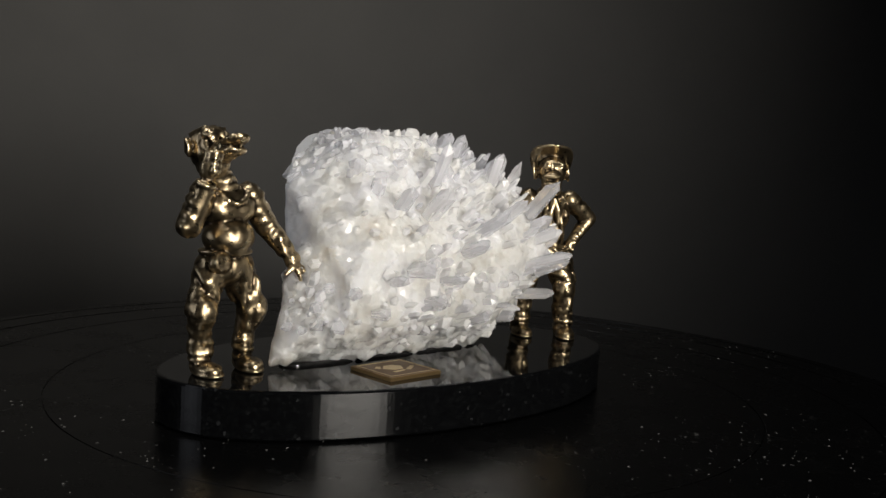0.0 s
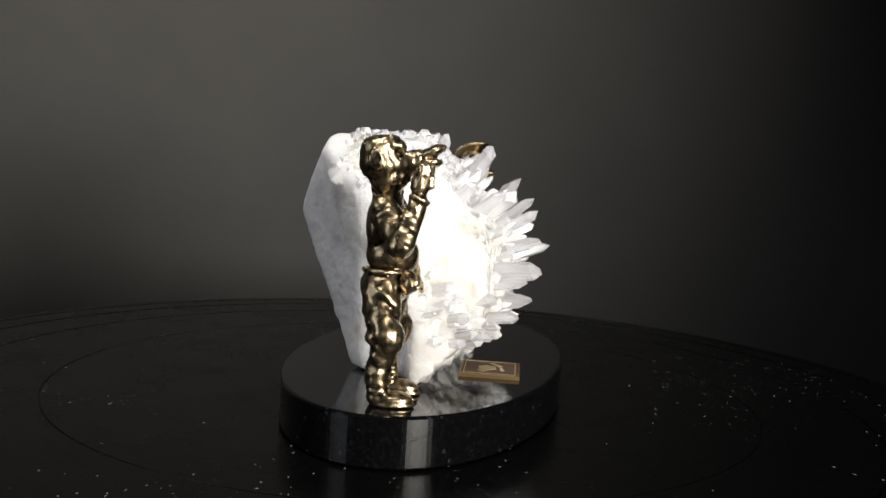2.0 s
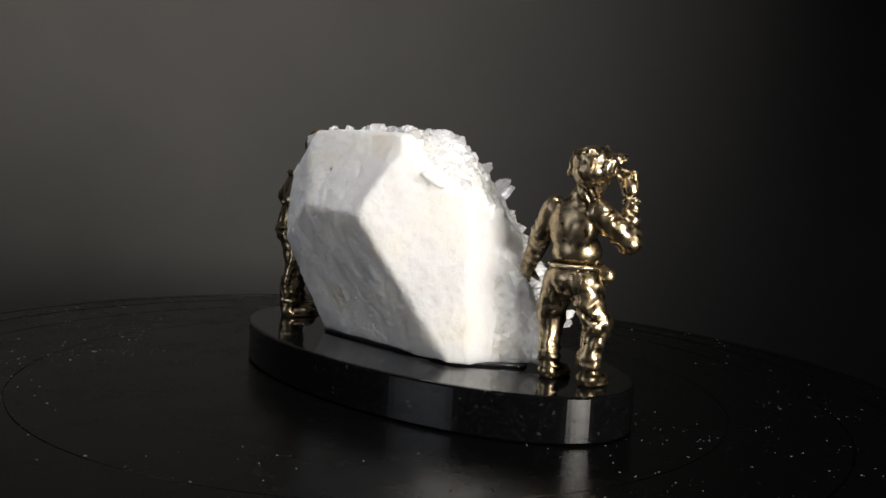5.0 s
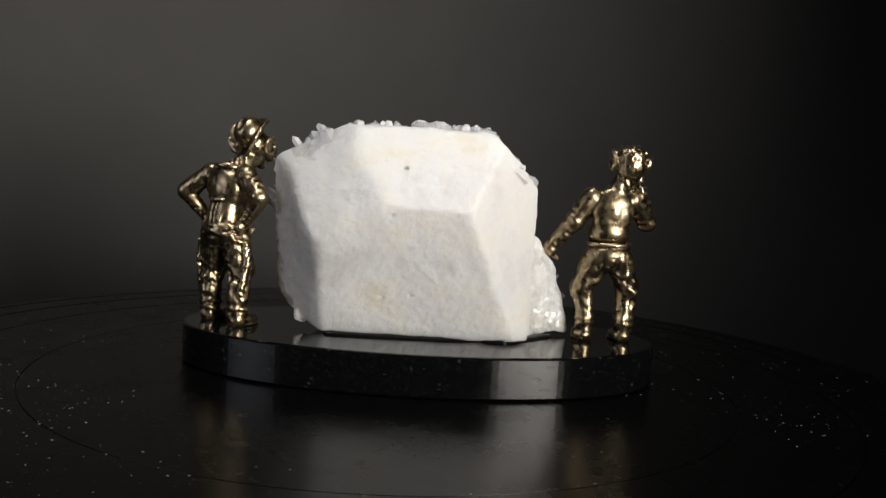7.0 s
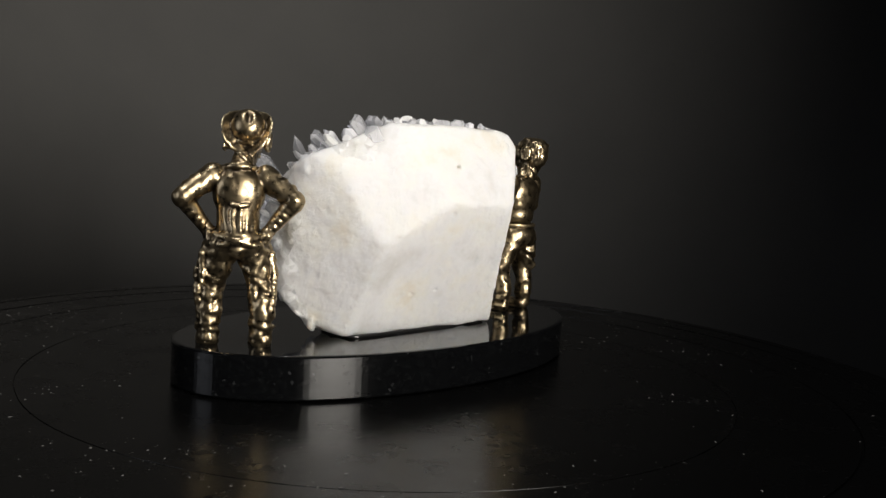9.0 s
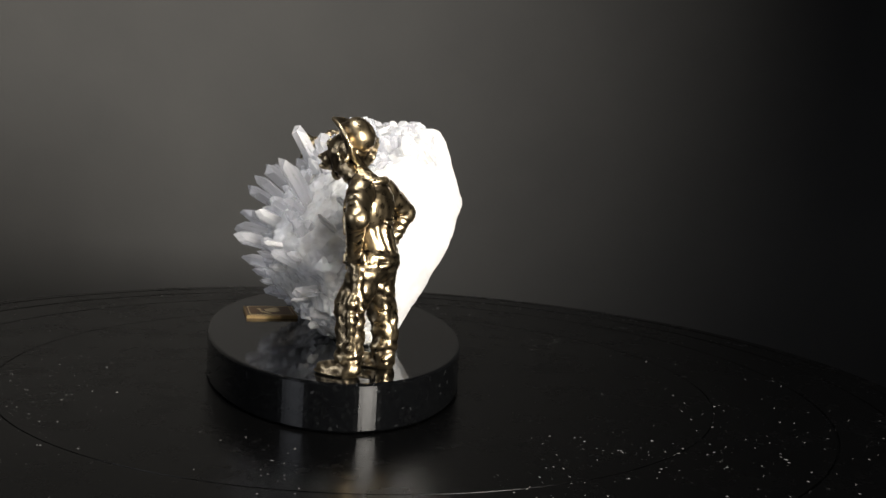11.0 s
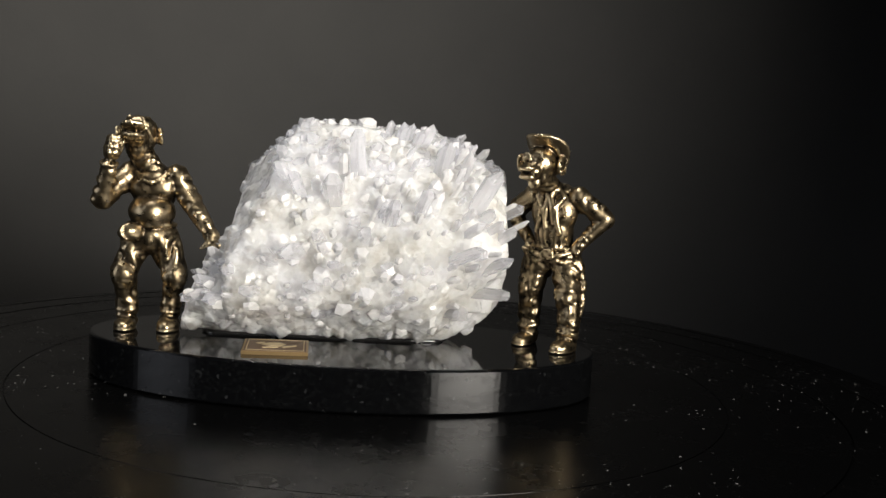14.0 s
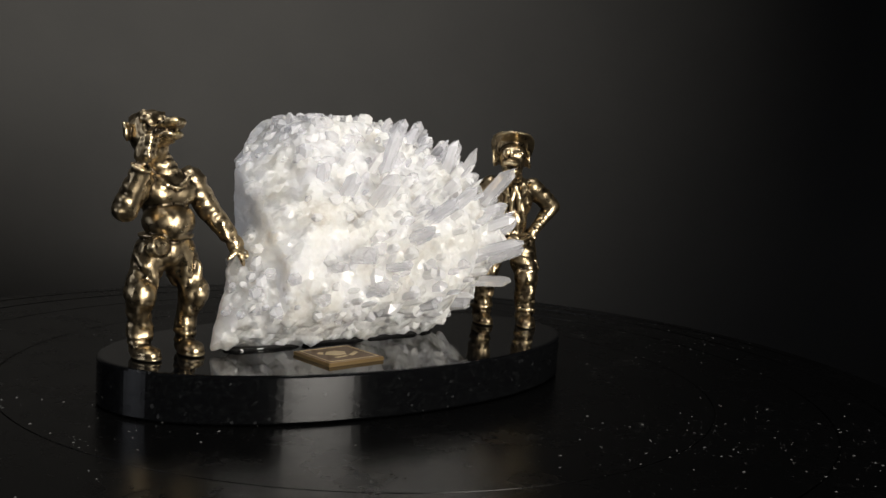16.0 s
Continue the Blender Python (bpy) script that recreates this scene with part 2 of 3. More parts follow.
class Clay:
    """Soft forms blended on a grid of distances (in millimetres) and skinned into one mesh."""

    def __init__(self, low, high, step):
        self.low, self.step = np.array(low, float), step
        self.n = np.ceil((np.array(high, float) - self.low) / step).astype(int) + 1
        self.d = np.full(self.n, 50.0)

    def grid(self, low, high):
        i0 = np.clip(np.floor((np.array(low) - self.low) / self.step).astype(int), 0, self.n)
        i1 = np.clip(np.ceil((np.array(high) - self.low) / self.step).astype(int) + 1, 0, self.n)
        ax = [self.low[k] + self.step * np.arange(i0[k], i1[k]) for k in range(3)]
        return tuple(slice(a, b) for a, b in zip(i0, i1)), np.stack(np.meshgrid(*ax, indexing="ij"), -1)

    def blend(self, where, d, k, cut=False):
        old = self.d[where]
        if cut:
            h = np.clip(0.5 - 0.5 * (old + d) / k, 0, 1)
            self.d[where] = old * (1 - h) - d * h + k * h * (1 - h)
        else:
            h = np.clip(0.5 + 0.5 * (old - d) / k, 0, 1)
            self.d[where] = old * (1 - h) + d * h - k * h * (1 - h)

    def ball(self, c, r, turn=(0, 0, 0), k=1.0, cut=False):
        """An ellipsoid at c with radii r, turned by degrees."""
        r = np.array(r if hasattr(r, "__len__") else (r, r, r), float)
        c, pad = np.array(c, float), r.max() + k + 1.5
        where, p = self.grid(c - pad, c + pad)
        q = (p - c) @ np.array(Euler([radians(a) for a in turn]).to_matrix())
        k0, k1 = np.linalg.norm(q / r, axis=-1), np.linalg.norm(q / r**2, axis=-1)
        self.blend(where, k0 * (k0 - 1) / np.maximum(k1, 1e-6), k, cut)

    def limb(self, a, b, ra, rb, k=1.0, folds=0.0, pitch=4.0, twist=1.0, cut=False, phase=0.0):
        """A tapered limb from a to b; folds: depth of the creases that wind round it."""
        a, b = np.array(a, float), np.array(b, float)
        pad = max(ra, rb) + k + abs(folds) + 1.5
        where, p = self.grid(np.minimum(a, b) - pad, np.maximum(a, b) + pad)
        ab = b - a
        h = np.clip((p - a) @ ab / (ab @ ab), 0, 1)
        q = p - a - h[..., None] * ab
        d = np.linalg.norm(q, axis=-1) - (ra + (rb - ra) * h)
        if folds:
            ang = np.arctan2(q[..., 1], q[..., 0])
            length = np.linalg.norm(ab)
            z = p[..., 2]
            wave = np.sin(2 * np.pi * h * length / pitch + twist * ang + phase + 1.4 * np.sin(0.34 * z + 2 * ang) + 0.8 * np.sin(0.6 * p[..., 0] + 0.5 * p[..., 1]))
            d = d - folds * wave * np.clip(0.35 + 0.8 * np.sin(ang * 2 + phase + 0.22 * z), 0, 1)
        self.blend(where, d, k, cut)

    def chain(self, points, radii, **more):
        for a, b, ra, rb in zip(points, points[1:], radii, radii[1:]):
            self.limb(a, b, ra, rb, **more)

    def ring(self, c, big, small, turn=(0, 0, 0), k=0.4, flat=(1, 1)):
        """A ring round c, oval by flat."""
        c, pad = np.array(c, float), big * max(flat) + small + k + 1.5
        where, p = self.grid(c - pad, c + pad)
        q = (p - c) @ np.array(Euler([radians(a) for a in turn]).to_matrix())
        x, y = q[..., 0] / flat[0], q[..., 1] / flat[1]
        d = np.hypot(np.hypot(x, y) - big, q[..., 2]) - small
        self.blend(where, d, k)

    def prism(self, foot, tip, r, spin, k=0.4):
        """A six-sided crystal from foot to tip with a pointed end."""
        a, b = np.array(foot, float), np.array(tip, float)
        length = np.linalg.norm(b - a)
        turn = np.array(Vector(b - a).to_track_quat("Z", "Y").to_matrix())
        pad = r * 1.2 + k + 1
        where, p = self.grid(np.minimum(a, b) - pad, np.maximum(a, b) + pad)
        q = (p - a) @ turn
        wide = 0
        for i in range(3):
            t = spin + i * math.pi / 3
            wide = np.maximum(wide, np.abs(q[..., 0] * math.cos(t) + q[..., 1] * math.sin(t)))
        d = np.maximum(np.maximum(wide - r, 0.72 * wide + 0.69 * (q[..., 2] - length)), -q[..., 2])
        self.blend(where, d, k)

    def skin(self):
        """Vertices in metres and quads of the zero level."""
        d, n = self.d, self.n
        s = d < 0
        corner = [(i, j, k) for i in (0, 1) for j in (0, 1) for k in (0, 1)]
        view = lambda a, o: a[o[0]:n[0] - 1 + o[0], o[1]:n[1] - 1 + o[1], o[2]:n[2] - 1 + o[2]]
        count = sum(view(s, o).astype(int) for o in corner)
        cells = np.argwhere((count > 0) & (count < 8))
        index = -np.ones(n - 1, int)
        index[tuple(cells.T)] = np.arange(len(cells))
        total, hits = np.zeros((len(cells), 3)), np.zeros(len(cells))
        for a in corner:
            for ax in range(3):
                if a[ax]:
                    continue
                b = list(a)
                b[ax] = 1
                da, db = d[tuple((cells + a).T)], d[tuple((cells + b).T)]
                cross = (da < 0) != (db < 0)
                f = np.where(cross, da / np.where(cross, da - db, 1), 0)
                pt = np.array(a, float) + f[:, None] * np.eye(3)[ax]
                total += pt * cross[:, None]
                hits += cross
        verts = (self.low + (cells + total / hits[:, None]) * self.step) * 0.001
        quads = []
        for ax in range(3):
            u, v = (ax + 1) % 3, (ax + 2) % 3
            lo = [slice(1, None)] * 3
            lo[ax] = slice(0, n[ax] - 1)
            hi = list(lo)
            hi[ax] = slice(1, n[ax])
            sa, sb = s[tuple(lo)], s[tuple(hi)]
            for flip, mask in ((False, sa & ~sb), (True, ~sa & sb)):
                e = np.argwhere(mask)
                off = np.ones(3, int)
                off[ax] = 0
                e = e + off
                e = e[(e[:, u] < n[u] - 1) & (e[:, v] < n[v] - 1)]
                eu, ev = np.eye(3, dtype=int)[u], np.eye(3, dtype=int)[v]
                ring = [e - eu - ev, e - ev, e, e - eu]
                q = np.stack([index[tuple(r.T)] for r in ring], 1)
                quads.append(q[:, ::-1] if flip else q)
        return verts, np.concatenate(quads)


def chase(clay, parts):
    """Cast and tooled relief over a whole figure: creases of several sizes between two heights."""
    where, p = clay.grid(clay.low, clay.low + clay.step * (clay.n - 1))
    for size, depth, stretch, low, high, seed in parts:
        band = np.clip((p[..., 2] - low) / 3, 0, 1) * np.clip((high - p[..., 2]) / 3, 0, 1)
        crease = 1 - 2 * np.abs(grain(p * np.array(stretch), size, seed)) / 0.6
        clay.d[where] += depth * band * np.clip(crease, -1, 1)


def clay_object(name, clay, mat):
    verts, quads = clay.skin()
    return new(name, mesh_from(name, verts.tolist(), quads.tolist(), mat, smooth=True))


# ---- setting ----
BACK_Y = 0.62
tagged(part("backdrop", box_bm(-1.6, 1.4, BACK_Y, BACK_Y + 0.004, -0.8, 1.5), PAPER, None), "smooth warm-grey studio backdrop sheet behind the turntable", "backdrop", kind="structure")
tagged(part("wall_north", box_bm(-1.7, 1.7, 1.1, 1.16, -0.8, 1.9), DARK_WALL, None), "dark blue-grey wall in shadow", "wall", kind="structure")
tagged(part("wall_south", box_bm(-1.7, 1.7, -2.06, -2.0, -0.8, 1.9), DARK_WALL, None), "dark wall of the unlit room", "wall", kind="structure")
tagged(part("wall_west", box_bm(-1.76, -1.7, -2.0, 1.1, -0.8, 1.9), DARK_WALL, None), "dark wall of the unlit room", "wall", kind="structure")
tagged(part("wall_east", box_bm(1.7, 1.76, -2.0, 1.1, -0.8, 1.9), DARK_WALL, None), "dark wall of the unlit room", "wall", kind="structure")
tagged(part("ceiling", box_bm(-1.7, 1.7, -2.0, 1.1, 1.9, 1.96), DARK_WALL, None), "dark ceiling of the unlit room", "ceiling", kind="structure")
tagged(part("floor", box_bm(-1.7, 1.7, -2.0, 1.1, -0.86, -0.8), DARK_WALL, None), "dark floor of the unlit room", "floor", kind="structure")
tagged(part("pedestal", lathe([(0, -0.8), (0.2, -0.8), (0.2, -0.79), (0.16, -0.77), (0.16, -0.065), (0.158, -0.06), (0, -0.06)], 96), TABLE, None), "matt black pedestal under the turntable", "pedestal", kind="structure")

# ---- turntable ----
RIM = 0.262


def build_turntable():
    root = new("turntable")
    profile = [(0, -0.022), (RIM - 0.004, -0.022), (RIM, -0.019), (RIM, -0.0025), (RIM - 0.0025, 0)]
    for r, w in ((0.252, 0.0009), (0.234, 0.0009), (0.206, 0.0006), (0.158, 0.0003)):
        profile += [(r + w, 0), (r + 0.6 * w, -1.3 * w), (r - 0.6 * w, -1.3 * w), (r - w, 0)]
    profile += [(0.02, 0), (0, 0)]
    part("disc", lathe(profile, 256), LACQUER, root)
    part("foot", lathe([(0, -0.06), (0.13, -0.06), (0.13, -0.022), (0, -0.022)], 96), TABLE, root, "black base of the turntable")
    rnd = random.Random(5)
    verts, faces = [], []
    knots = [(rnd.uniform(0.13, 0.24), rnd.uniform(0, 6.283)) for _ in range(26)]
    for i in range(1700):
        r, a = rnd.choice(knots)
        r, a = (r + rnd.gauss(0, 0.02), a + rnd.gauss(0, 0.13)) if i < 1350 else (rnd.uniform(0.11, 0.25), rnd.uniform(0, 6.283))
        r = min(r, RIM - 0.006)
        s = rnd.choice((0.00007, 0.00009, 0.00012, 0.00024)) * rnd.uniform(0.8, 1.3)
        w, t = s * rnd.uniform(1, 2.6), rnd.uniform(0, 3.14)
        at = len(verts)
        c = Vector((r * math.cos(a), r * math.sin(a), 0))
        for dx, dy, dz in ((-w, -s, 0), (w, -s, 0), (w * 0.6, s, 0), (-w * 0.8, s, 0), (0, 0, s)):
            verts.append(tuple(c + Vector((dx * math.cos(t) - dy * math.sin(t), dx * math.sin(t) + dy * math.cos(t), dz + 0.00002))))
        faces += [(at, at + 1, at + 4), (at + 1, at + 2, at + 4), (at + 2, at + 3, at + 4), (at + 3, at, at + 4)]
    dust = new("dust", mesh_from("dust", verts, faces, DUST))
    dust.parent = root
    tagged(dust, "pale specks of dust and stone grit", kind="stuff")
    return tagged(root, "round black lacquered turntable with fine ring grooves and dust", "turntable")


turntable = build_turntable()

# ---- stone base ----
A_AXIS, B_AXIS, TOP = 0.1119, 0.0577, 0.0189


def oval(a, inset):
    c, s = math.cos(a), math.sin(a)
    p = 2 / 2.02
    return ((A_AXIS - inset) * math.copysign(abs(c) ** p, c), (B_AXIS - inset) * math.copysign(abs(s) ** p, s))


def build_base():
    bm = lathe([(0.02, 0.0005), (0.0008, 0.0005), (0.0, 0.0013), (0.0, TOP - 0.0010), (0.0004, TOP - 0.0003), (0.0011, TOP), (0.02, TOP)], 220, oval)
    bm.verts.ensure_lookup_table()
    bm.faces.new(bm.verts[:220])
    bm.faces.new(bm.verts[-220:])
    return tagged(part("stone_base", bm, GRANITE, None), "polished black granite oval base with silvery flakes", "base")


stone_base = build_base()


# ---- bronze figurines ----
class Shifted:
    """Clay worked with its upper forms moved over; points below the level stay."""

    def __init__(self, clay, by, level):
        self.clay, self.by, self.level = clay, np.array(by, float), level

    def at(self, p):
        p = np.array(p, float)
        return p + self.by * min(1.0, max(0.0, (p[2] - self.level) / 6 + 0.5))

    def ball(self, c, *more, **named):
        self.clay.ball(self.at(c), *more, **named)

    def ring(self, c, *more, **named):
        self.clay.ring(self.at(c), *more, **named)

    def limb(self, a, b, *more, **named):
        self.clay.limb(self.at(a), self.at(b), *more, **named)

    def chain(self, points, radii, **named):
        self.clay.chain([self.at(q) for q in points], radii, **named)


def build_monkey_caller():
    """The bare-bellied monkey, one hand at its cheek, the other spread at its side."""
    c = Clay((-30, -26, -1), (42, 24, 97), 0.6)
    for s, x in ((-1, -9.5), (1, 9.0)):  # boots and trousers
        c.ball((x, -5, 2.6), (4.6, 7.2, 2.9), (0, 0, -6 * s))
        c.ball((x, -5.2, 1.0), (5.0, 7.8, 1.4), (0, 0, -6 * s), k=0.4)
        c.limb((x, 0, 3.5), (x, 0.6, 12), 4.2, 4.4, folds=0.5, pitch=3.2)
        c.limb((x, 0.6, 10), (x * 1.16, -1.4, 24), 4.1, 5.0, folds=0.5, pitch=7.0, twist=s, phase=s)
        c.ball((x * 1.2, -2.8, 24.5), (5.7, 5.4, 6.2), k=1.6)
        c.limb((x * 1.16, -1.0, 25), (x * 0.58, 1, 40), 5.4, 6.8, folds=0.8, pitch=9.0, twist=-2 * s, phase=2 * s)
        c.ring((x, 0.2, 8.5), 3.9, 0.9, (6, 5 * s, 0), k=0.7)
        c.ring((x, 0.3, 11.6), 3.8, 1.0, (-8, -6 * s, 0), k=0.7)
    c.ball((0, 1.0, 41), (11.6, 8.8, 7.5))
    c.ring((0, 0.6, 46.5), 9.4, 0.9, flat=(1.06, 0.86))  # belt
    c.ball((-7.4, -8.0, 43.0), (5.6, 3.0, 4.4), (0, 0, 22), k=0.4)  # pouch
    c.ring((-7.4, -9.9, 43.4), 3.7, 0.55, (80, 0, 25), k=0.3, flat=(1.1, 0.9))
    c.ball((0, -1.0, 52), (10.2, 9.2, 8.0))  # belly
    c.ball((0.3, -4.6, 51), (6.6, 5.8, 6.4))
    c.ball((0, 0.6, 63), (10.6, 7.0, 8.8))  # chest
    c.ball((-4.2, -3.4, 63.2), (5.0, 3.0, 4.6), k=2.2)
    c.ball((4.4, -3.4, 63.2), (5.0, 3.0, 4.6), k=2.2)
    c.ball((0, 4.0, 62), (9.8, 4.6, 11.5))  # jacket back
    c.chain([(-6.2, -3.8, 69), (-3.4, -6.2, 66), (0, -6.9, 65), (3.4, -6.2, 66), (6.4, -3.8, 69)], [0.9] * 5, k=0.3, folds=0.35, pitch=1.6)
    # spread left arm
    c.limb((10, 1, 68), (16.6, -0.4, 57), 5.2, 4.7, folds=0.45, pitch=6.5)
    c.limb((16.6, -0.4, 57), (23.5, -4.6, 47.5), 4.6, 3.7, folds=0.4, pitch=5.5, twist=2)
    c.ring((24, -4.8, 47), 3.4, 0.7, (40, 40, 0), k=0.4)
    c.ball((26.5, -6.0, 43), (3.6, 2.4, 4.2), (0, -30, 0))
    for dx, dy, dz in ((29.0, -9.5, 33.5), (32.2, -9.0, 34.2), (34.0, -7.0, 36.2), (22.4, -7.8, 37.5)):
        knee = ((26.8 + dx) / 2 + 0.6, (-6.4 + dy) / 2 - 0.6, (42 + dz) / 2 + 0.4)
        c.chain([(26.8, -6.4, 42), knee, (dx, dy, dz)], [1.35, 1.2, 0.85], k=0.5)
    # raised right arm, hand at the cheek
    c.limb((-10, 1, 68), (-19.8, -6.5, 57.5), 5.2, 4.7, folds=0.6, pitch=6.0)
    c.limb((-19.8, -6.5, 57), (-16.6, -11.5, 71.5), 4.7, 3.1, folds=0.5, pitch=4.0, twist=2)
    c.ring((-16.6, -11.6, 72.5), 3.1, 0.8, (20, 8, 0), k=0.4)
    c.ball((-15.4, -11.4, 78), (3.6, 3.4, 4.6), (0, 15, 0))
    for i, z in enumerate((77.0, 79.4, 81.6, 83.4)):
        c.chain([(-17.6 + 0.3 * i, -12.0, z), (-15.6 + 0.3 * i, -14.8, z + 0.4), (-12.8 + 0.3 * i, -13.8, z + 0.2)], [1.35, 1.3, 1.1], k=0.5)
    c.chain([(-14.2, -10.6, 76), (-12.2, -11.4, 79), (-11.0, -10.4, 82)], [1.5, 1.3, 1.0], k=0.5)
    # neck, beard, head thrown back and over to the raised hand
    h = Shifted(c, (-7.6, 3.0, 0.0), 72.0)
    h.limb((0, 1, 69), (0.5, -1.5, 79), 5.2, 5.4, folds=0.45, pitch=3.0, twist=6)
    h.ball((0.6, 0.4, 84), (7.2, 7.6, 7.2))
    h.ball((0.8, -9.6, 84.4), (4.8, 9.0, 4.4), (-16, 0, 2))  # muzzle
    h.ball((1.0, -17.4, 88.8), (5.4, 4.6, 1.9), (-26, 0, 2), k=0.6)
    h.ball((1.0, -16.4, 85.0), (5.0, 4.4, 2.0), (-6, 0, 2), k=0.6)
    h.ball((1.0, -20.4, 87.0), (4.2, 3.0, 0.8), (-18, 0, 2), k=0.3, cut=True)
    h.ball((1.2, -6.2, 79.5), (4.4, 3.6, 4.0))
    for i in range(7):
        x = -3.6 + 1.2 * i
        h.limb((x, -5.4 + 0.16 * (x * x), 80), (x * 0.9, -4.4 + 0.12 * (x * x), 71.5 + 0.25 * x * x), 0.95, 0.55, k=0.3)
    for s in (-1, 1):
        h.ball((0.8 + 2.6 * s, -6.4, 89.2), (2.0, 1.5, 1.7), k=0.4)
        h.ring((0.8 + 2.6 * s, -6.9, 89.4), 1.9, 0.4, (70, 0, 0), k=0.25)
        h.ball((0.6 + 8.2 * s, 1.2, 85), (1.4, 2.8, 3.6), (0, 12 * s, 20 * s), k=0.5)
        h.ring((0.6 + 8.9 * s, 0.8, 85), 2.6, 0.7, (0, 80, 18 * s), k=0.35, flat=(1.2, 0.9))
    h.chain([(-3.5, -5.2, 90), (0.6, -4.6, 90.6), (4.6, -5.2, 90)], [1.1, 1.0, 1.1], k=0.6)
    h.ball((0.6, 1.2, 88.2), (7.2, 6.8, 5.2))
    h.ball((0.4, -2.6, 90.6), (5.6, 4.0, 3.0), (-12, 0, 0))
    for i in range(6):
        h.limb((0.6 + 1.6 * (i - 2.5), -3.4, 92.8), (0.6 + 2.1 * (i - 2.5), 5.6, 90.0), 0.8, 0.7, k=0.3)
    chase(c, [(6.5, 0.42, (1, 1, 0.7), 3, 42, 31), (2.6, 0.16, (1, 1, 1.0), 0, 46, 32), (5.0, 0.2, (1, 1, 0.9), 52, 72, 33), (1.7, 0.24, (1.3, 1.3, 0.45), 70, 97, 34)])
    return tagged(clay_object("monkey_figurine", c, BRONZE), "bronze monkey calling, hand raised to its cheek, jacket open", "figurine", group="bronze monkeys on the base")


def build_monkey_sheriff():
    """The monkey in hat, waistcoat and gun belt, hands on its hips, leaning in."""
    c = Clay((-32, -30, -1), (34, 22, 99), 0.6)
    for s, x in ((-1, -10.6), (1, 10.6)):  # one boot set ahead of the other
        a = -2.4 * s
        c.ball((x, a - 5.5, 2.4), (4.5, 7.8, 2.8), (0, 0, -8 * s))
        c.ball((x, a - 5.8, 0.9), (4.9, 8.4, 1.2), (0, 0, -8 * s), k=0.4)
        c.limb((x, a + 0.5, 3), (x, a + 0.6, 14), 4.6, 5.0, folds=0.5, pitch=4.6, phase=s)
        c.ring((x, a + 0.4, 8.6), 4.6, 0.8, (5, 4 * s, 0), k=0.6)
        c.limb((x, a + 0.6, 14), (x * 0.92, 0.6 * a - 1.6, 26), 5.0, 5.6, folds=0.6, pitch=6, twist=s)
        c.limb((x * 0.92, 0.6 * a - 1.6, 26), (x * 0.52, 1.5, 41), 5.8, 7.0, folds=0.5, pitch=7, twist=-s)
        c.chain([(x + 3.0 * s, 2.2, 38), (x + 4.6 * s, 0.6 * a + 1.6, 28), (x + 4.2 * s, a + 2.6, 18), (x + 4.0 * s, a + 2.4, 11)], [1.5, 1.7, 1.5, 1.1], k=0.5, folds=0.3, pitch=3)  # fringe seam
    c.ball((0, 2, 42), (10.4, 8.0, 6.6))
    c.ring((0, 1.2, 46), 9.2, 1.1, (0, 0, 0), flat=(1.04, 0.88))
    c.ring((0, 1.0, 42.5), 10.2, 1.25, (8, -14, 0), flat=(1.04, 0.88))  # sagging gun belt
    c.ring((0, 1.0, 42.5), 10.2, 1.25, (8, 14, 0), flat=(1.04, 0.88))
    c.ball((0.5, -8.4, 43), (3.4, 1.3, 2.8), k=0.3)
    c.ring((0.5, -9.4, 43), 2.4, 0.5, (90, 0, 0), k=0.2, flat=(1.2, 0.9))
    for s in (-1, 1):  # holsters
        c.chain([(s * 11.5, 0.5, 41), (s * 13.4, 1.5, 34), (s * 13.6, 3, 26)], [2.4, 2.2, 1.5], k=0.5)
        c.chain([(s * 12, -1, 42), (s * 13, -3.4, 44.5)], [1.3, 1.0], k=0.4)
    c.limb((0, 1.2, 46), (0, -0.6, 53), 8.6, 8.8, folds=0.3, pitch=60, twist=16)
    c.ball((0, -1.6, 62), (10.6, 7.6, 10.5))  # waistcoat
    c.ball((0, 2.0, 62.5), (10.0, 5.4, 10.5))
    for s in (-1, 1):
        c.chain([(s * 4.2, -6.6, 71), (s * 3.4, -9.0, 65), (s * 4.2, -9.2, 58), (s * 5.6, -8.0, 53)], [1.2, 1.2, 1.1, 1.0], k=0.4)
        c.chain([(s * 3.2, -6.4, 73), (s * 6.2, -7.0, 69), (s * 4.6, -8.6, 66)], [1.1, 1.3, 0.8], k=0.3)
    for i in range(5):  # star
        a = radians(90 + 72 * i)
        c.limb((6.6, -8.2, 62), (6.6 + 2.6 * math.cos(a), -8.0, 62 + 2.6 * math.sin(a)), 0.9, 0.35, k=0.25)
    c.ball((0, -8.6, 70.5), (2.2, 1.6, 1.8), k=0.4)  # knotted scarf
    c.chain([(0, -9.0, 70), (-1.6, -9.8, 63), (-1.2, -9.4, 55)], [1.3, 1.5, 0.8], k=0.4)
    c.chain([(0, -9.0, 70), (2.2, -9.8, 64), (2.4, -9.4, 57)], [1.3, 1.5, 0.8], k=0.4)
    c.ring((0, -1.6, 72), 6.0, 1.5, (14, 0, 0), k=0.5)
    c.chain([(-3, 7.2, 58), (0, 7.6, 57.6), (3, 7.2, 58)], [0.8] * 3, k=0.3)  # back strap
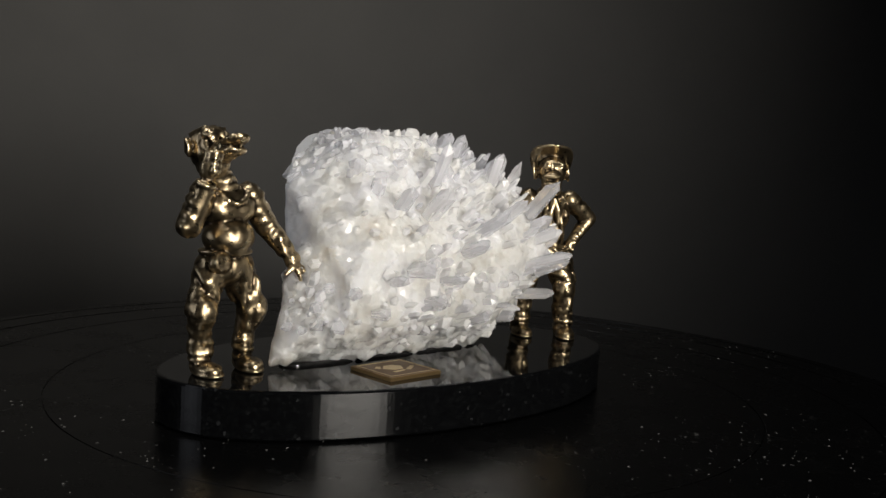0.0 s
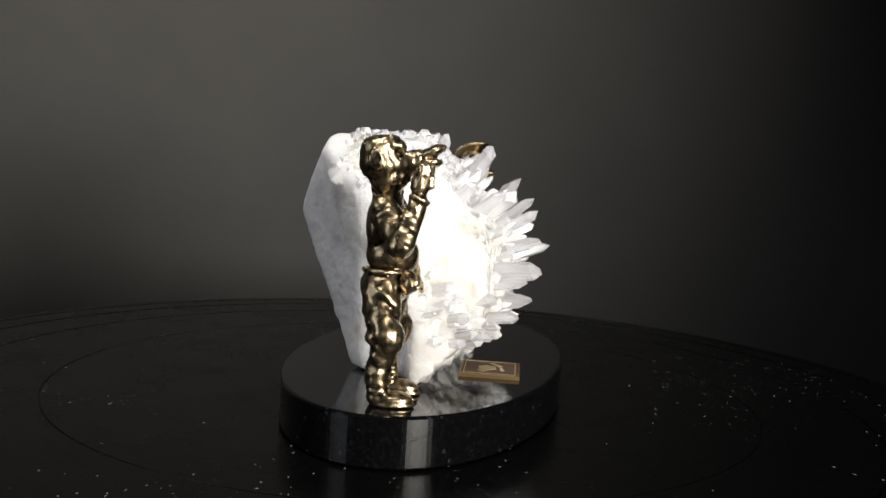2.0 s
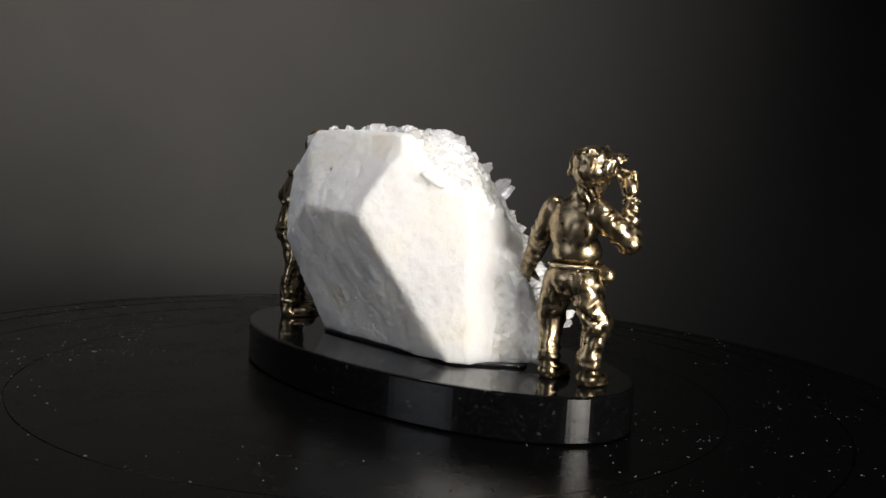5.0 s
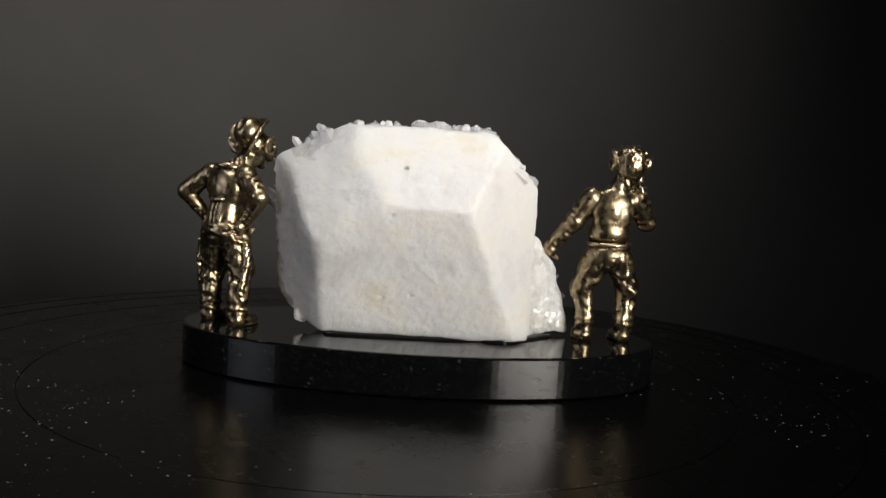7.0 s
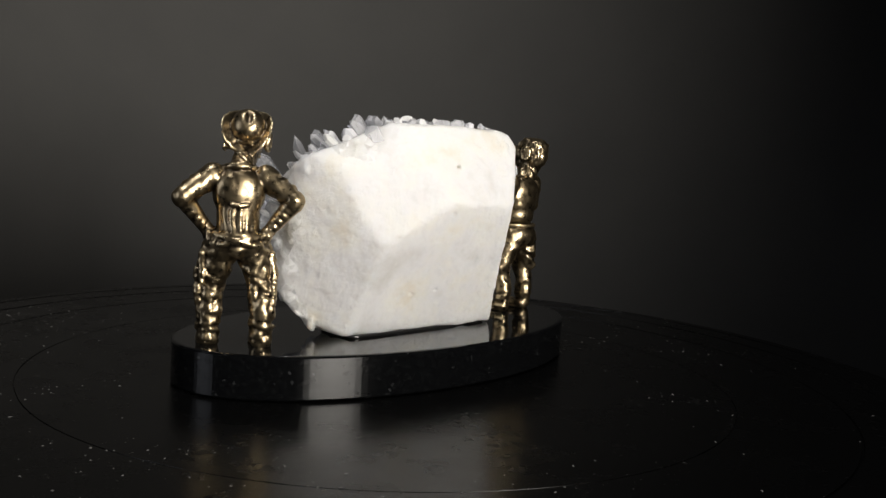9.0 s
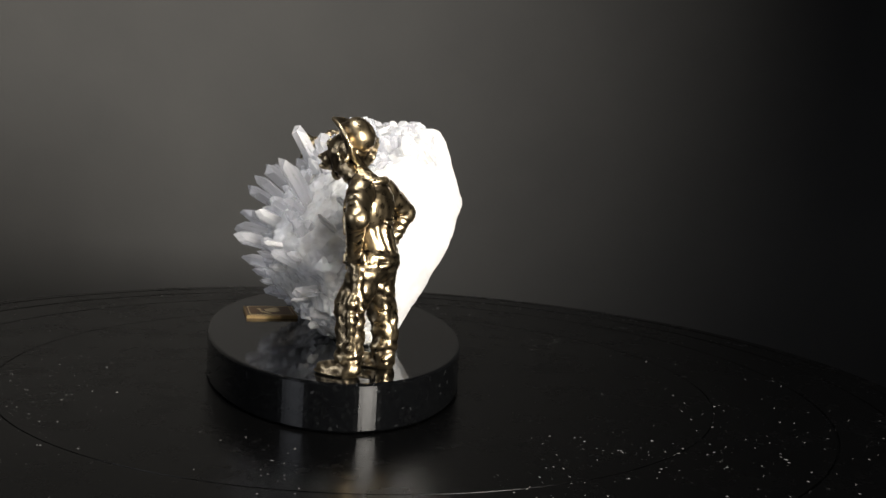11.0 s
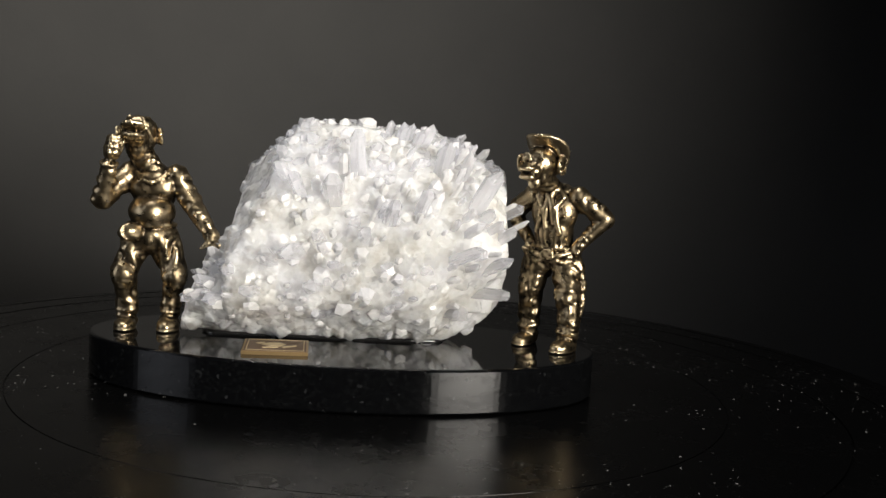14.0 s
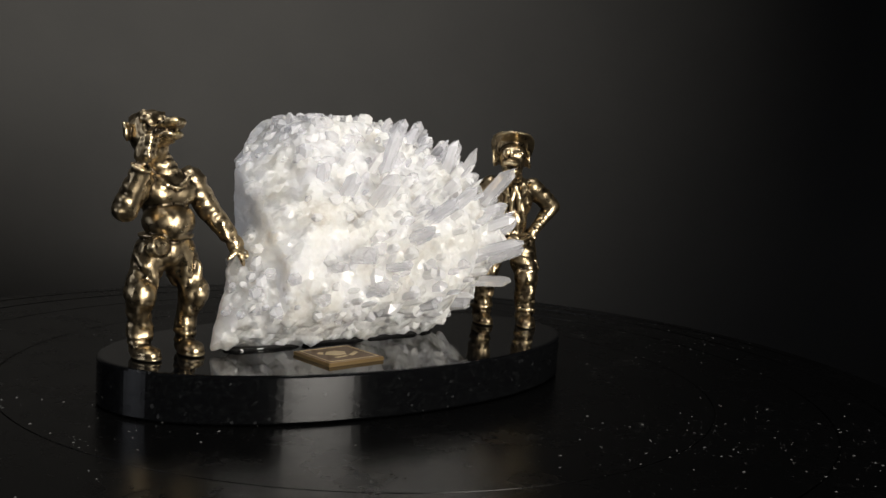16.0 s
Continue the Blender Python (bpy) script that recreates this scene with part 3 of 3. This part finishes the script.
    # arms akimbo
    for s in (-1, 1):
        c.ball((s * 10.5, -0.4, 69.5), (4.8, 4.8, 4.6))
        c.limb((s * 10.5, -0.4, 69), (s * 21.5, 3.6, 61), 4.9, 4.3, folds=0.45, pitch=5.0, twist=2)
        c.ball((s * 22, 4.2, 60), (4.4, 4.2, 4.2), k=0.8)
        c.limb((s * 21.5, 3.4, 59), (s * 12.8, -1.0 + 3 * (s < 0), 48), 3.9, 2.7, folds=0.3, pitch=3.4, twist=2)
        c.ball((s * 11.4, -1.0 + 4 * (s < 0), 46), (2.6, 3.2, 3.2))
        for i in range(4):
            y = -2.6 + 1.7 * i
            c.chain([(s * 11.8, y, 46), (s * 11.4, y + 0.4, 43), (s * 10.8, y + 0.8, 39.5)], [1.1, 1.05, 0.7], k=0.35)
    # head, thrust forward
    t = (0, 0, -16)
    h = Shifted(c, (-2.6, -9.0, -0.5), 74.0)
    h.limb((0, -1.5, 70), (-0.6, -5, 79), 5.0, 4.9, folds=0.3, pitch=3, twist=6)
    h.ball((-0.8, -5.0, 84), (6.8, 7.2, 7.0), t)
    h.ball((-2.4, -11.4, 80.5), (4.6, 4.8, 3.8), t)
    h.ball((-3.2, -14.6, 81.6), (4.3, 2.6, 1.2), (12, 0, -16), k=0.35)
    h.ball((-3.0, -13.6, 77.6), (4.1, 2.8, 1.4), (-8, 0, -16), k=0.35)
    h.ball((-3.4, -15.4, 79.7), (3.6, 2.2, 0.9), (0, 0, -16), k=0.3, cut=True)
    h.ball((-2.3, -11.0, 75.5), (3.0, 2.2, 3.0), k=0.7)
    for s in (-1, 1):
        h.ball((-2.0 + 2.7 * s, -10.6 + 0.7 * s, 86.2), (2.0, 1.5, 1.8), k=0.35)
        h.ring((-2.0 + 2.7 * s, -11.4 + 0.7 * s, 86.2), 2.1, 0.4, (90, 0, -16), k=0.2)
        h.ball((-0.8 + 8.2 * s, -3.0 + 1.6 * s, 83.5), (1.3, 2.6, 3.8), (0, 10 * s, -16), k=0.5)
        h.ring((-0.8 + 9.0 * s, -3.4 + 1.8 * s, 83.5), 3.0, 0.65, (0, 84, -16), k=0.3, flat=(1.2, 0.85))
    # hat
    tilt = (-54, 0, -10)
    c.ball((-3.0, -8.8, 89.8), (6.9, 7.2, 6.0), tilt, k=0.6)
    c.ball((-3.0, -3.6, 93.4), (1.8, 4.4, 1.7), tilt, k=0.8, cut=True)
    where, p = c.grid((-20, -30, 70), (16, 8, 99))
    q = (p - np.array((-3.0, -11.4, 87.6))) @ np.array(Euler([radians(a) for a in tilt]).to_matrix())
    rad = np.hypot(q[..., 0] / 10.6, q[..., 1] / 11.6)
    lift = 3.8 * np.clip(np.abs(q[..., 0]) / 9.6, 0, 1.1) ** 2.0 - 1.4 * np.clip(np.abs(q[..., 1]) / 10.8, 0, 1.1) ** 2
    c.blend(where, np.maximum(np.abs(q[..., 2] - lift) * 0.75 - 0.55, (rad - 1) * 10.0), 0.5)
    c.ring((-3.0, -10.6, 88.4), 7.0, 0.6, tilt, k=0.3)
    chase(c, [(6.0, 0.34, (1, 1, 0.8), 2, 44, 41), (2.4, 0.2, (1, 1, 1.2), 0, 50, 42), (4.5, 0.14, (1, 1, 0.8), 50, 74, 43), (1.6, 0.2, (1.2, 1.2, 0.6), 72, 88, 44)])
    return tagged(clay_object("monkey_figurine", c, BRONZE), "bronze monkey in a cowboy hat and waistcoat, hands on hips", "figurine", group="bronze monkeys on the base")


caller = build_monkey_caller()
sheriff = build_monkey_sheriff()


# ---- quartz ----
# the two slopes of the lobe towards the sheriff
FLANK_LOW, FLANK_HIGH = ((0.439, -0.659, -0.611), 5.5), ((0.571, -0.592, 0.569), 87.4)
BODY_PLANES = [
    ((0.03, 0.877, -0.48), 11.0), ((0.007, 0.915, 0.404), 84.4), ((0.445, 0.884, 0.143), 69.0), ((0.533, 0.685, 0.499), 101.0), ((0.714, 0.614, -0.337), 38.8), ((0.85, 0.5, -0.15), 53.6),
    ((-0.74, 0.67, -0.06), 47.8), ((-1, 0, 0), 50.0), ((-0.69, -0.08, 0.72), 97.5), ((0, 0, 1), 114.0), ((0.3, -0.35, 0.88), 99.5), ((0.5, 0, -0.866), 6.0),
    ((0.03, -0.6, -0.8), -15.1), ((0, -0.79, 0.61), 66.0), ((0, 0, -1), -19.9), ((0, -1, 0), 29.0), ((-0.723, -0.434, 0.536), 77.5), ((1, 0, 0), 69.0), FLANK_LOW, FLANK_HIGH]

# the foot that spreads under the caller
FOOT_PLANES = [((-0.97, -0.1, 0.2), 74.0), ((-0.2, -0.93, 0.3), 43.0), ((0.03, -0.6, -0.8), -15.1), ((-0.5, 0.86, 0), 31.0), ((0.03, 0.877, -0.48), 7.5), ((0, 0, -1), -19.9), ((1, 0, 0), -14.0), ((0, 0, 1), 66.0), ((-0.723, -0.434, 0.536), 74.0)]

HEART = np.array((-8.0, 68.0, 14.0))


def crystal_spots(clay, gap, most, seed):
    """Places on the front and top of the body, each with the outward normal and the way a crystal grows there."""
    verts, quads = clay.skin()
    verts = verts * 1000
    tri = verts[quads]
    mid = tri.mean(axis=1)
    nor = np.cross(tri[:, 2] - tri[:, 0], tri[:, 3] - tri[:, 1])
    nor /= np.linalg.norm(nor, axis=1)[:, None] + 1e-9
    good = (nor[:, 0] > -0.8) & (((nor[:, 1] < -0.12) & (mid[:, 1] < 16)) | ((nor[:, 2] > 0.35) & (mid[:, 2] > 84) & (mid[:, 1] < 34) & (nor[:, 1] < 0.6))) & ((mid[:, 2] > 22.5) & ((mid[:, 0] > -52) | (mid[:, 2] > 26))) & (nor[:, 2] > -0.9)
    rs = np.random.RandomState(seed)
    order = rs.permutation(np.argwhere(good)[:, 0])
    kept, out = np.zeros((most, 3)), []
    for i in order:
        p, n = mid[i], len(out)
        if n == most:
            break
        if n and (((kept[:n] - p) ** 2).sum(axis=1) < gap * gap).any():
            continue
        kept[n] = p
        way = p - HEART
        way = way / np.linalg.norm(way) + 0.12 * nor[i] + rs.normal(0, 0.08, 3)
        way[2] = max(way[2], -0.15) if nor[i][2] < -0.2 else way[2]
        out.append((p, nor[i], way / np.linalg.norm(way)))
    return out


def build_matrix(parent):
    c = Clay((-76, -52, 17), (84, 66, 122), 0.7)
    where, p = c.grid((-80, -55, 15), (95, 75, 127))

    def solid(planes, k):
        d = np.full(p.shape[:3], -50.0)
        for n, e in planes:
            h = p @ np.array(n) - e
            f = np.clip(0.5 + 0.5 * (h - d) / k, 0, 1)
            d = d * (1 - f) + h * f + k * f * (1 - f)
        return d
    body, foot = solid(BODY_PLANES, 1.6), solid(FOOT_PLANES, 3.0)
    f = np.clip(0.5 + 0.5 * (body - foot) / 5.0, 0, 1)
    d = body * (1 - f) + foot * f - 5.0 * f * (1 - f)
    x, y, z = p[..., 0], p[..., 1], p[..., 2]
    front = np.clip((12 - y) / 20, 0, 1)
    d = d + 0.6 * grain(p, 13.0, 1) + 0.3 * grain(p, 3.6, 2) + 0.2 * grain(p, 1.8, 5)
    d = d + front * 1.6 * grain(p, 9.0, 3)
    c.d[where] = d
    rnd = random.Random(11)
    # worn pits on the broken faces
    for _ in range(70):
        c.ball((rnd.uniform(-48, 62), rnd.uniform(22, 58), rnd.uniform(24, 110)), (rnd.uniform(0.6, 1.8), rnd.uniform(0.6, 1.8), rnd.uniform(0.5, 1.2)), k=0.6, cut=True)
    spots = crystal_spots(c, 4.9, 420, 3)
    for q, nor, way in spots:
        flank = q[0] > 26 and nor[0] > 0.3
        if flank and rnd.random() < 0.6:
            continue
        r = rnd.choice((2.0, 3.0, 4.2, 5.6)) * rnd.uniform(0.85, 1.2)
        out = rnd.uniform(0.0, 2.6) * (0.5 if nor[2] < -0.3 or flank else 1)
        c.prism(q - way * 6, q + way * out, r, rnd.uniform(0, 1), k=0.15)
    # broad striated blades that fan over the sheriff's flank
    for i in range(16):
        u = (i + rnd.uniform(0.1, 0.9)) / 16
        foot = np.array((60 - 8 * u, 1 - 9 * u, 34 + 3 * u))
        tip = np.array((70 - 46 * u, 3 - 27 * u, 95 + 4 * math.sin(3.1 * u) - 12 * abs(u - 0.4)))
        tip = foot + (tip - foot) * rnd.uniform(0.72, 1.0)
        c.prism(foot, tip, rnd.uniform(3.0, 5.2), rnd.uniform(0, 1), k=0.5)
    ob = clay_object("matrix", c, MATRIX)
    me = ob.data
    me.materials.append(CRUST)
    count = len(me.polygons)
    mid, nor = np.zeros(count * 3), np.zeros(count * 3)
    me.polygons.foreach_get("center", mid)
    me.polygons.foreach_get("normal", nor)
    mid, nor = mid.reshape(-1, 3) * 1000, nor.reshape(-1, 3)
    # the grown side ends where the broken faces begin
    grown = np.maximum(12 - mid[:, 1], np.minimum((mid[:, 2] - 100) * 1.2, 36 - mid[:, 1])) + 5 * grain(mid, 7.0, 9) > 0
    cut = (mid[:, 0] < -47.5) & (nor[:, 0] < -0.8)
    me.polygons.foreach_set("material_index", (grown & ~cut).astype(int))
    ob.parent = parent
    ob["label"] = "milky white quartz body with flat broken faces"
    return ob, c


def crystal_mesh(name, seed, mat):
    """A six-sided prism one unit long and one unit in radius, with an uneven pointed end."""
    rnd = random.Random(seed)
    ring = [(rnd.uniform(0.78, 1.15), 60 * i + rnd.uniform(-7, 7)) for i in range(6)]
    verts, faces = [], []
    for s, z in ((0.9, -0.15), (1.0, 0.3), (0.95, 0.86)):
        for r, a in ring:
            zz = z + (rnd.uniform(-0.06, 0.06) if z > 0.5 else 0)
            verts.append((r * s * math.cos(radians(a)), r * s * math.sin(radians(a)), zz))
    tip = len(verts)
    ox, oy = rnd.uniform(-0.3, 0.3), rnd.uniform(-0.3, 0.3)
    verts += [(ox - 0.36, oy, 1.0), (ox + 0.36, oy + 0.1, 0.97)]
    for k in (0, 6):
        for i in range(6):
            j = (i + 1) % 6
            faces.append((k + i, k + j, k + 6 + j, k + 6 + i))
    for i in range(6):
        j = (i + 1) % 6
        side = tip + (1 if verts[12 + i][0] + verts[12 + j][0] > 0 else 0)
        faces.append((12 + i, 12 + j, side))
    for i in range(6):
        j = (i + 1) % 6
        sa = tip + (1 if verts[12 + i][0] + verts[12 + j][0] > 0 else 0)
        m = (j + 1) % 6
        sb = tip + (1 if verts[12 + j][0] + verts[12 + m][0] > 0 else 0)
        if sa != sb:
            faces.append((12 + j, sb, sa))
    faces.append((5, 4, 3, 2, 1, 0))
    return mesh_from(name, verts, faces, mat)


def build_cluster():
    root = new("quartz_cluster")
    _, clay = build_matrix(root)
    clear = [crystal_mesh("crystal", i, CLEAR) for i in range(6)]
    milky = [crystal_mesh("crystal", 20 + i, MILKY) for i in range(6)]
    rnd = random.Random(7)

    def crystal(tip, root_at, radius, mesh):
        a, b = Vector(root_at) * 0.001, Vector(tip) * 0.001
        ob = new("crystal", mesh)
        ob.parent = root
        turn = (b - a).to_track_quat("Z", "Y").to_matrix().to_4x4() @ pose(0, 0, 0, 0, 0, rnd.uniform(0, 60))
        ob.matrix_local = Matrix.Translation(a) @ turn @ Matrix.Diagonal((radius * 0.001, radius * 0.001 * rnd.uniform(0.75, 1), (b - a).length, 1))

    # the large points that stand out
    for tip, foot, r in (((-24, -48.6, 62), (-16, -12, 58), 3.8), ((-7, -35, 93), (-5, -8, 72), 4.2), ((41.5, -10, 109.5), (35, -4, 76), 4.2), ((62, -28, 98.8), (46, -8, 66), 4.3),
                         ((35, 8, 116.5), (24, 12, 96), 3.2), ((2, -22, 112), (3, -6, 84), 4.0), ((25, 10, 117), (19, 14, 96), 3.0), ((22, 2, 117), (16, 8, 94), 2.8), ((44, -4, 108), (36, 2, 80), 3.0),
                         ((56, -45, 67), (38, -14, 55), 3.4), ((-49.5, -34, 53), (-40, -8, 46), 3.4), ((-57, -34, 39), (-46, -8, 36), 3.2), ((-65, -30, 40), (-50, -8, 36), 3.0), ((-63, -25, 46.5), (-50, -6, 40), 2.8),
                         ((-23.5, -31.5, 93), (-18, -6, 74), 3.6), ((-31, -20, 97), (-24, -2, 80), 3.2), ((-32, -6, 104), (-26, 4, 86), 3.0), ((8, -45, 72), (8, -14, 62), 3.4), ((-40, -42, 45), (-32, -10, 40), 3.0),
                         ((-14, -45, 48), (-8, -12, 44), 3.2), ((20, -42, 84), (16, -12, 66), 3.4), ((34, -38, 90), (26, -10, 66), 3.2), ((72, -22, 74), (50, -8, 56), 3.0), ((70, -30, 62), (50, -10, 50), 2.8),
                         ((-4, -46, 58), (-2, -14, 52), 2.6), ((-34, -44, 58), (-26, -12, 52), 2.8), ((71, -21, 45), (50, -6, 44), 2.8), ((52, -14, 106), (42, -2, 78), 2.6)):
        crystal(tip, foot, r, rnd.choice(clear))
    # clear points along the crest
    for i in range(18):
        x = -22 + 4.1 * i + rnd.uniform(-2, 2)
        y = rnd.uniform(10, 32) - max(0, x - 10) * 0.35
        z = 113.5 - max(0, x - 12) * 0.22 + rnd.uniform(0, 4.0 if x < 0 else 5.0)
        crystal((x + 0.12 * x, y - rnd.uniform(1, 6), z), (x - 3, y + 2, z - 16), rnd.uniform(1.7, 2.9), rnd.choice(clear))
    # smaller ones, fanning out from the back of the piece
    for q, nor, way in crystal_spots(clay, 4.0, 460, 8):
        flank = q[0] > 26 and nor[0] > 0.3
        if flank and rnd.random() < 0.7:
            continue
        reach = 1.0 if q[1] < 6 else 0.45
        if q[0] < -22 and q[2] > 55:
            reach = 0.25
        if q[2] < 34:
            reach = 0.3
        long = 0.6 + reach * rnd.choice((1.0, 2.0, 3.5, 5.5, 8.0)) * rnd.uniform(0.8, 1.2)
        if q[2] > 97 and q[0] < 22:
            long = min(long, 3.0)
        elif q[0] > 40 and q[2] > 55:
            long += rnd.uniform(0, 4)
        if long < 2.4 and q[2] < 96:
            continue
        glassy = rnd.random() < (0.6 if q[2] > 92 or q[0] > 44 else 0.16 + 0.08 * reach)
        r = (rnd.choice((1.4, 1.8, 2.3, 2.8)) if long > 4 else rnd.choice((1.8, 2.4, 3.2, 4.0))) * rnd.uniform(0.85, 1.15)
        crystal(tuple(q + way * long), tuple(q - way * 9), r, rnd.choice(clear if glassy else milky))
    return tagged(root, "white quartz cluster bristling with clear crystal points", "crystal cluster")


cluster = build_cluster()


def build_glue():
    """The bead of dark glue on which the quartz stands."""
    outline = ((-43, 20), (-20, 22), (10, 23), (41, 23), (45, 12), (42, 1), (30, -2), (5, -4), (-20, -5), (-45, -7), (-60, -6), (-62, 0), (-54, 8))
    bm = bmesh.new()
    rings = []
    for grow, z in ((0.4, 0.0), (1.2, 0.5), (0.6, 1.3), (-3, 1.6)):
        ring = []
        for i, (x, y) in enumerate(outline):
            x2, y2 = outline[(i + 1) % len(outline)]
            for u in (0, 0.25, 0.5, 0.75):
                px, py = x + (x2 - x) * u, y + (y2 - y) * u
                r = math.hypot(px + 4, py - 4)
                g = grow + 0.8 * math.sin(i * 2.3 + u * 5) * (z > 0)
                ring.append(bm.verts.new(((px + (px + 4) / r * g) * 0.001, (py + (py - 4) / r * g) * 0.001, TOP + z * 0.001)))
        rings.append(ring)
    n = len(rings[0])
    for lo, hi in zip(rings, rings[1:]):
        for i in range(n):
            bm.faces.new((lo[i], lo[(i + 1) % n], hi[(i + 1) % n], hi[i]))
    bm.faces.new(rings[-1])
    part("glue", bm, GLUE, stone_base, "dark glossy glue bead", smooth=True)


build_glue()


# ---- plaque ----
PALE_BRASS = material("pale_engraving", (0.62, 0.5, 0.3), 0.5, 0.6)


def build_plaque():
    root = new("plaque")
    part("plate", box_bm(-0.0135, 0.0135, -0.0123, 0.0123, 0.0, 0.0015, 0.0002), BRASS, root, "polished brass plate")
    part("field", box_bm(-0.0126, 0.0126, -0.0114, 0.0114, 0.0015, 0.00162), BRASS_DARK, root, "brown etched field")
    bm = bmesh.new()
    for pts in (((-0.006, 0.001), (-0.003, 0.0045), (0.0015, 0.0048), (0.0042, 0.0018), (0.002, -0.0022), (-0.0025, -0.0026)), ((-0.0085, 0.0032), (-0.0062, 0.0052), (-0.0046, 0.0044), (-0.0068, 0.0012)),
                ((0.0034, -0.0052), (0.0088, -0.0012), (0.0082, 0.0004), (0.0022, -0.0036)), ((-0.0056, -0.0046), (0.001, -0.0038), (0.0008, -0.005), (-0.005, -0.006))):
        low = [bm.verts.new((x, y, 0.00162)) for x, y in pts]
        high = [bm.verts.new((x, y, 0.00176)) for x, y in pts]
        bm.faces.new(high)
        for i in range(len(pts)):
            bm.faces.new((low[i], low[i - 1], high[i - 1], high[i]))
    part("emblem", bm, PALE_BRASS, root, "pale engraved emblem")
    for x0, x1, y0, y1 in ((-0.0118, 0.0118, 0.0102, 0.0106), (-0.0118, 0.0118, -0.0106, -0.0102), (-0.0118, -0.0114, -0.0102, 0.0102), (0.0114, 0.0118, -0.0102, 0.0102)):
        part("border_line", box_bm(x0, x1, y0, y1, 0.00162, 0.00174), PALE_BRASS, root, "pale engraved border line")
    return tagged(root, "small rectangular engraved brass plaque lying on the base", "plaque")


plaque = build_plaque()
TH_PLAQUE = pose(-0.0268, -0.0300, TOP, 0, 0, 5.5)


# ---- what turns ----
def turn_at(t):
    """The table's turn at t seconds, glided between the rows."""
    ts = [r[0] for r in TURNS]
    vs = [r[1] for r in TURNS]
    i = max(0, min(len(ts) - 2, sum(1 for s in ts if s <= t) - 1))

    def slope(j):
        a, b = max(0, j - 1), min(len(ts) - 1, j + 1)
        return (vs[b] - vs[a]) / (ts[b] - ts[a])
    h = ts[i + 1] - ts[i]
    u = (t - ts[i]) / h
    return ((2 * u**3 - 3 * u**2 + 1) * vs[i] + (u**3 - 2 * u**2 + u) * h * slope(i)
            + (3 * u**2 - 2 * u**3) * vs[i + 1] + (u**3 - u**2) * h * slope(i + 1))


STATUE = pose(-0.0006, -0.0198, 0, 0, 0, 44.19)
RIDERS = [
    (turntable, Matrix.Identity(4)), (stone_base, STATUE), (cluster, STATUE), (plaque, STATUE @ TH_PLAQUE),
    (caller, STATUE @ pose(-0.0875, 0.0010, TOP, 0, 0, 5)), (sheriff, STATUE @ pose(0.0920, 0.0070, TOP, 0, 0, -30))]


def motions():
    times = [0.25 * i for i in range(65)]
    for thing, seat in RIDERS:
        walk(thing, [(t, pose(0, 0, 0, 0, 0, turn_at(t)) @ seat) for t in times])


motions()
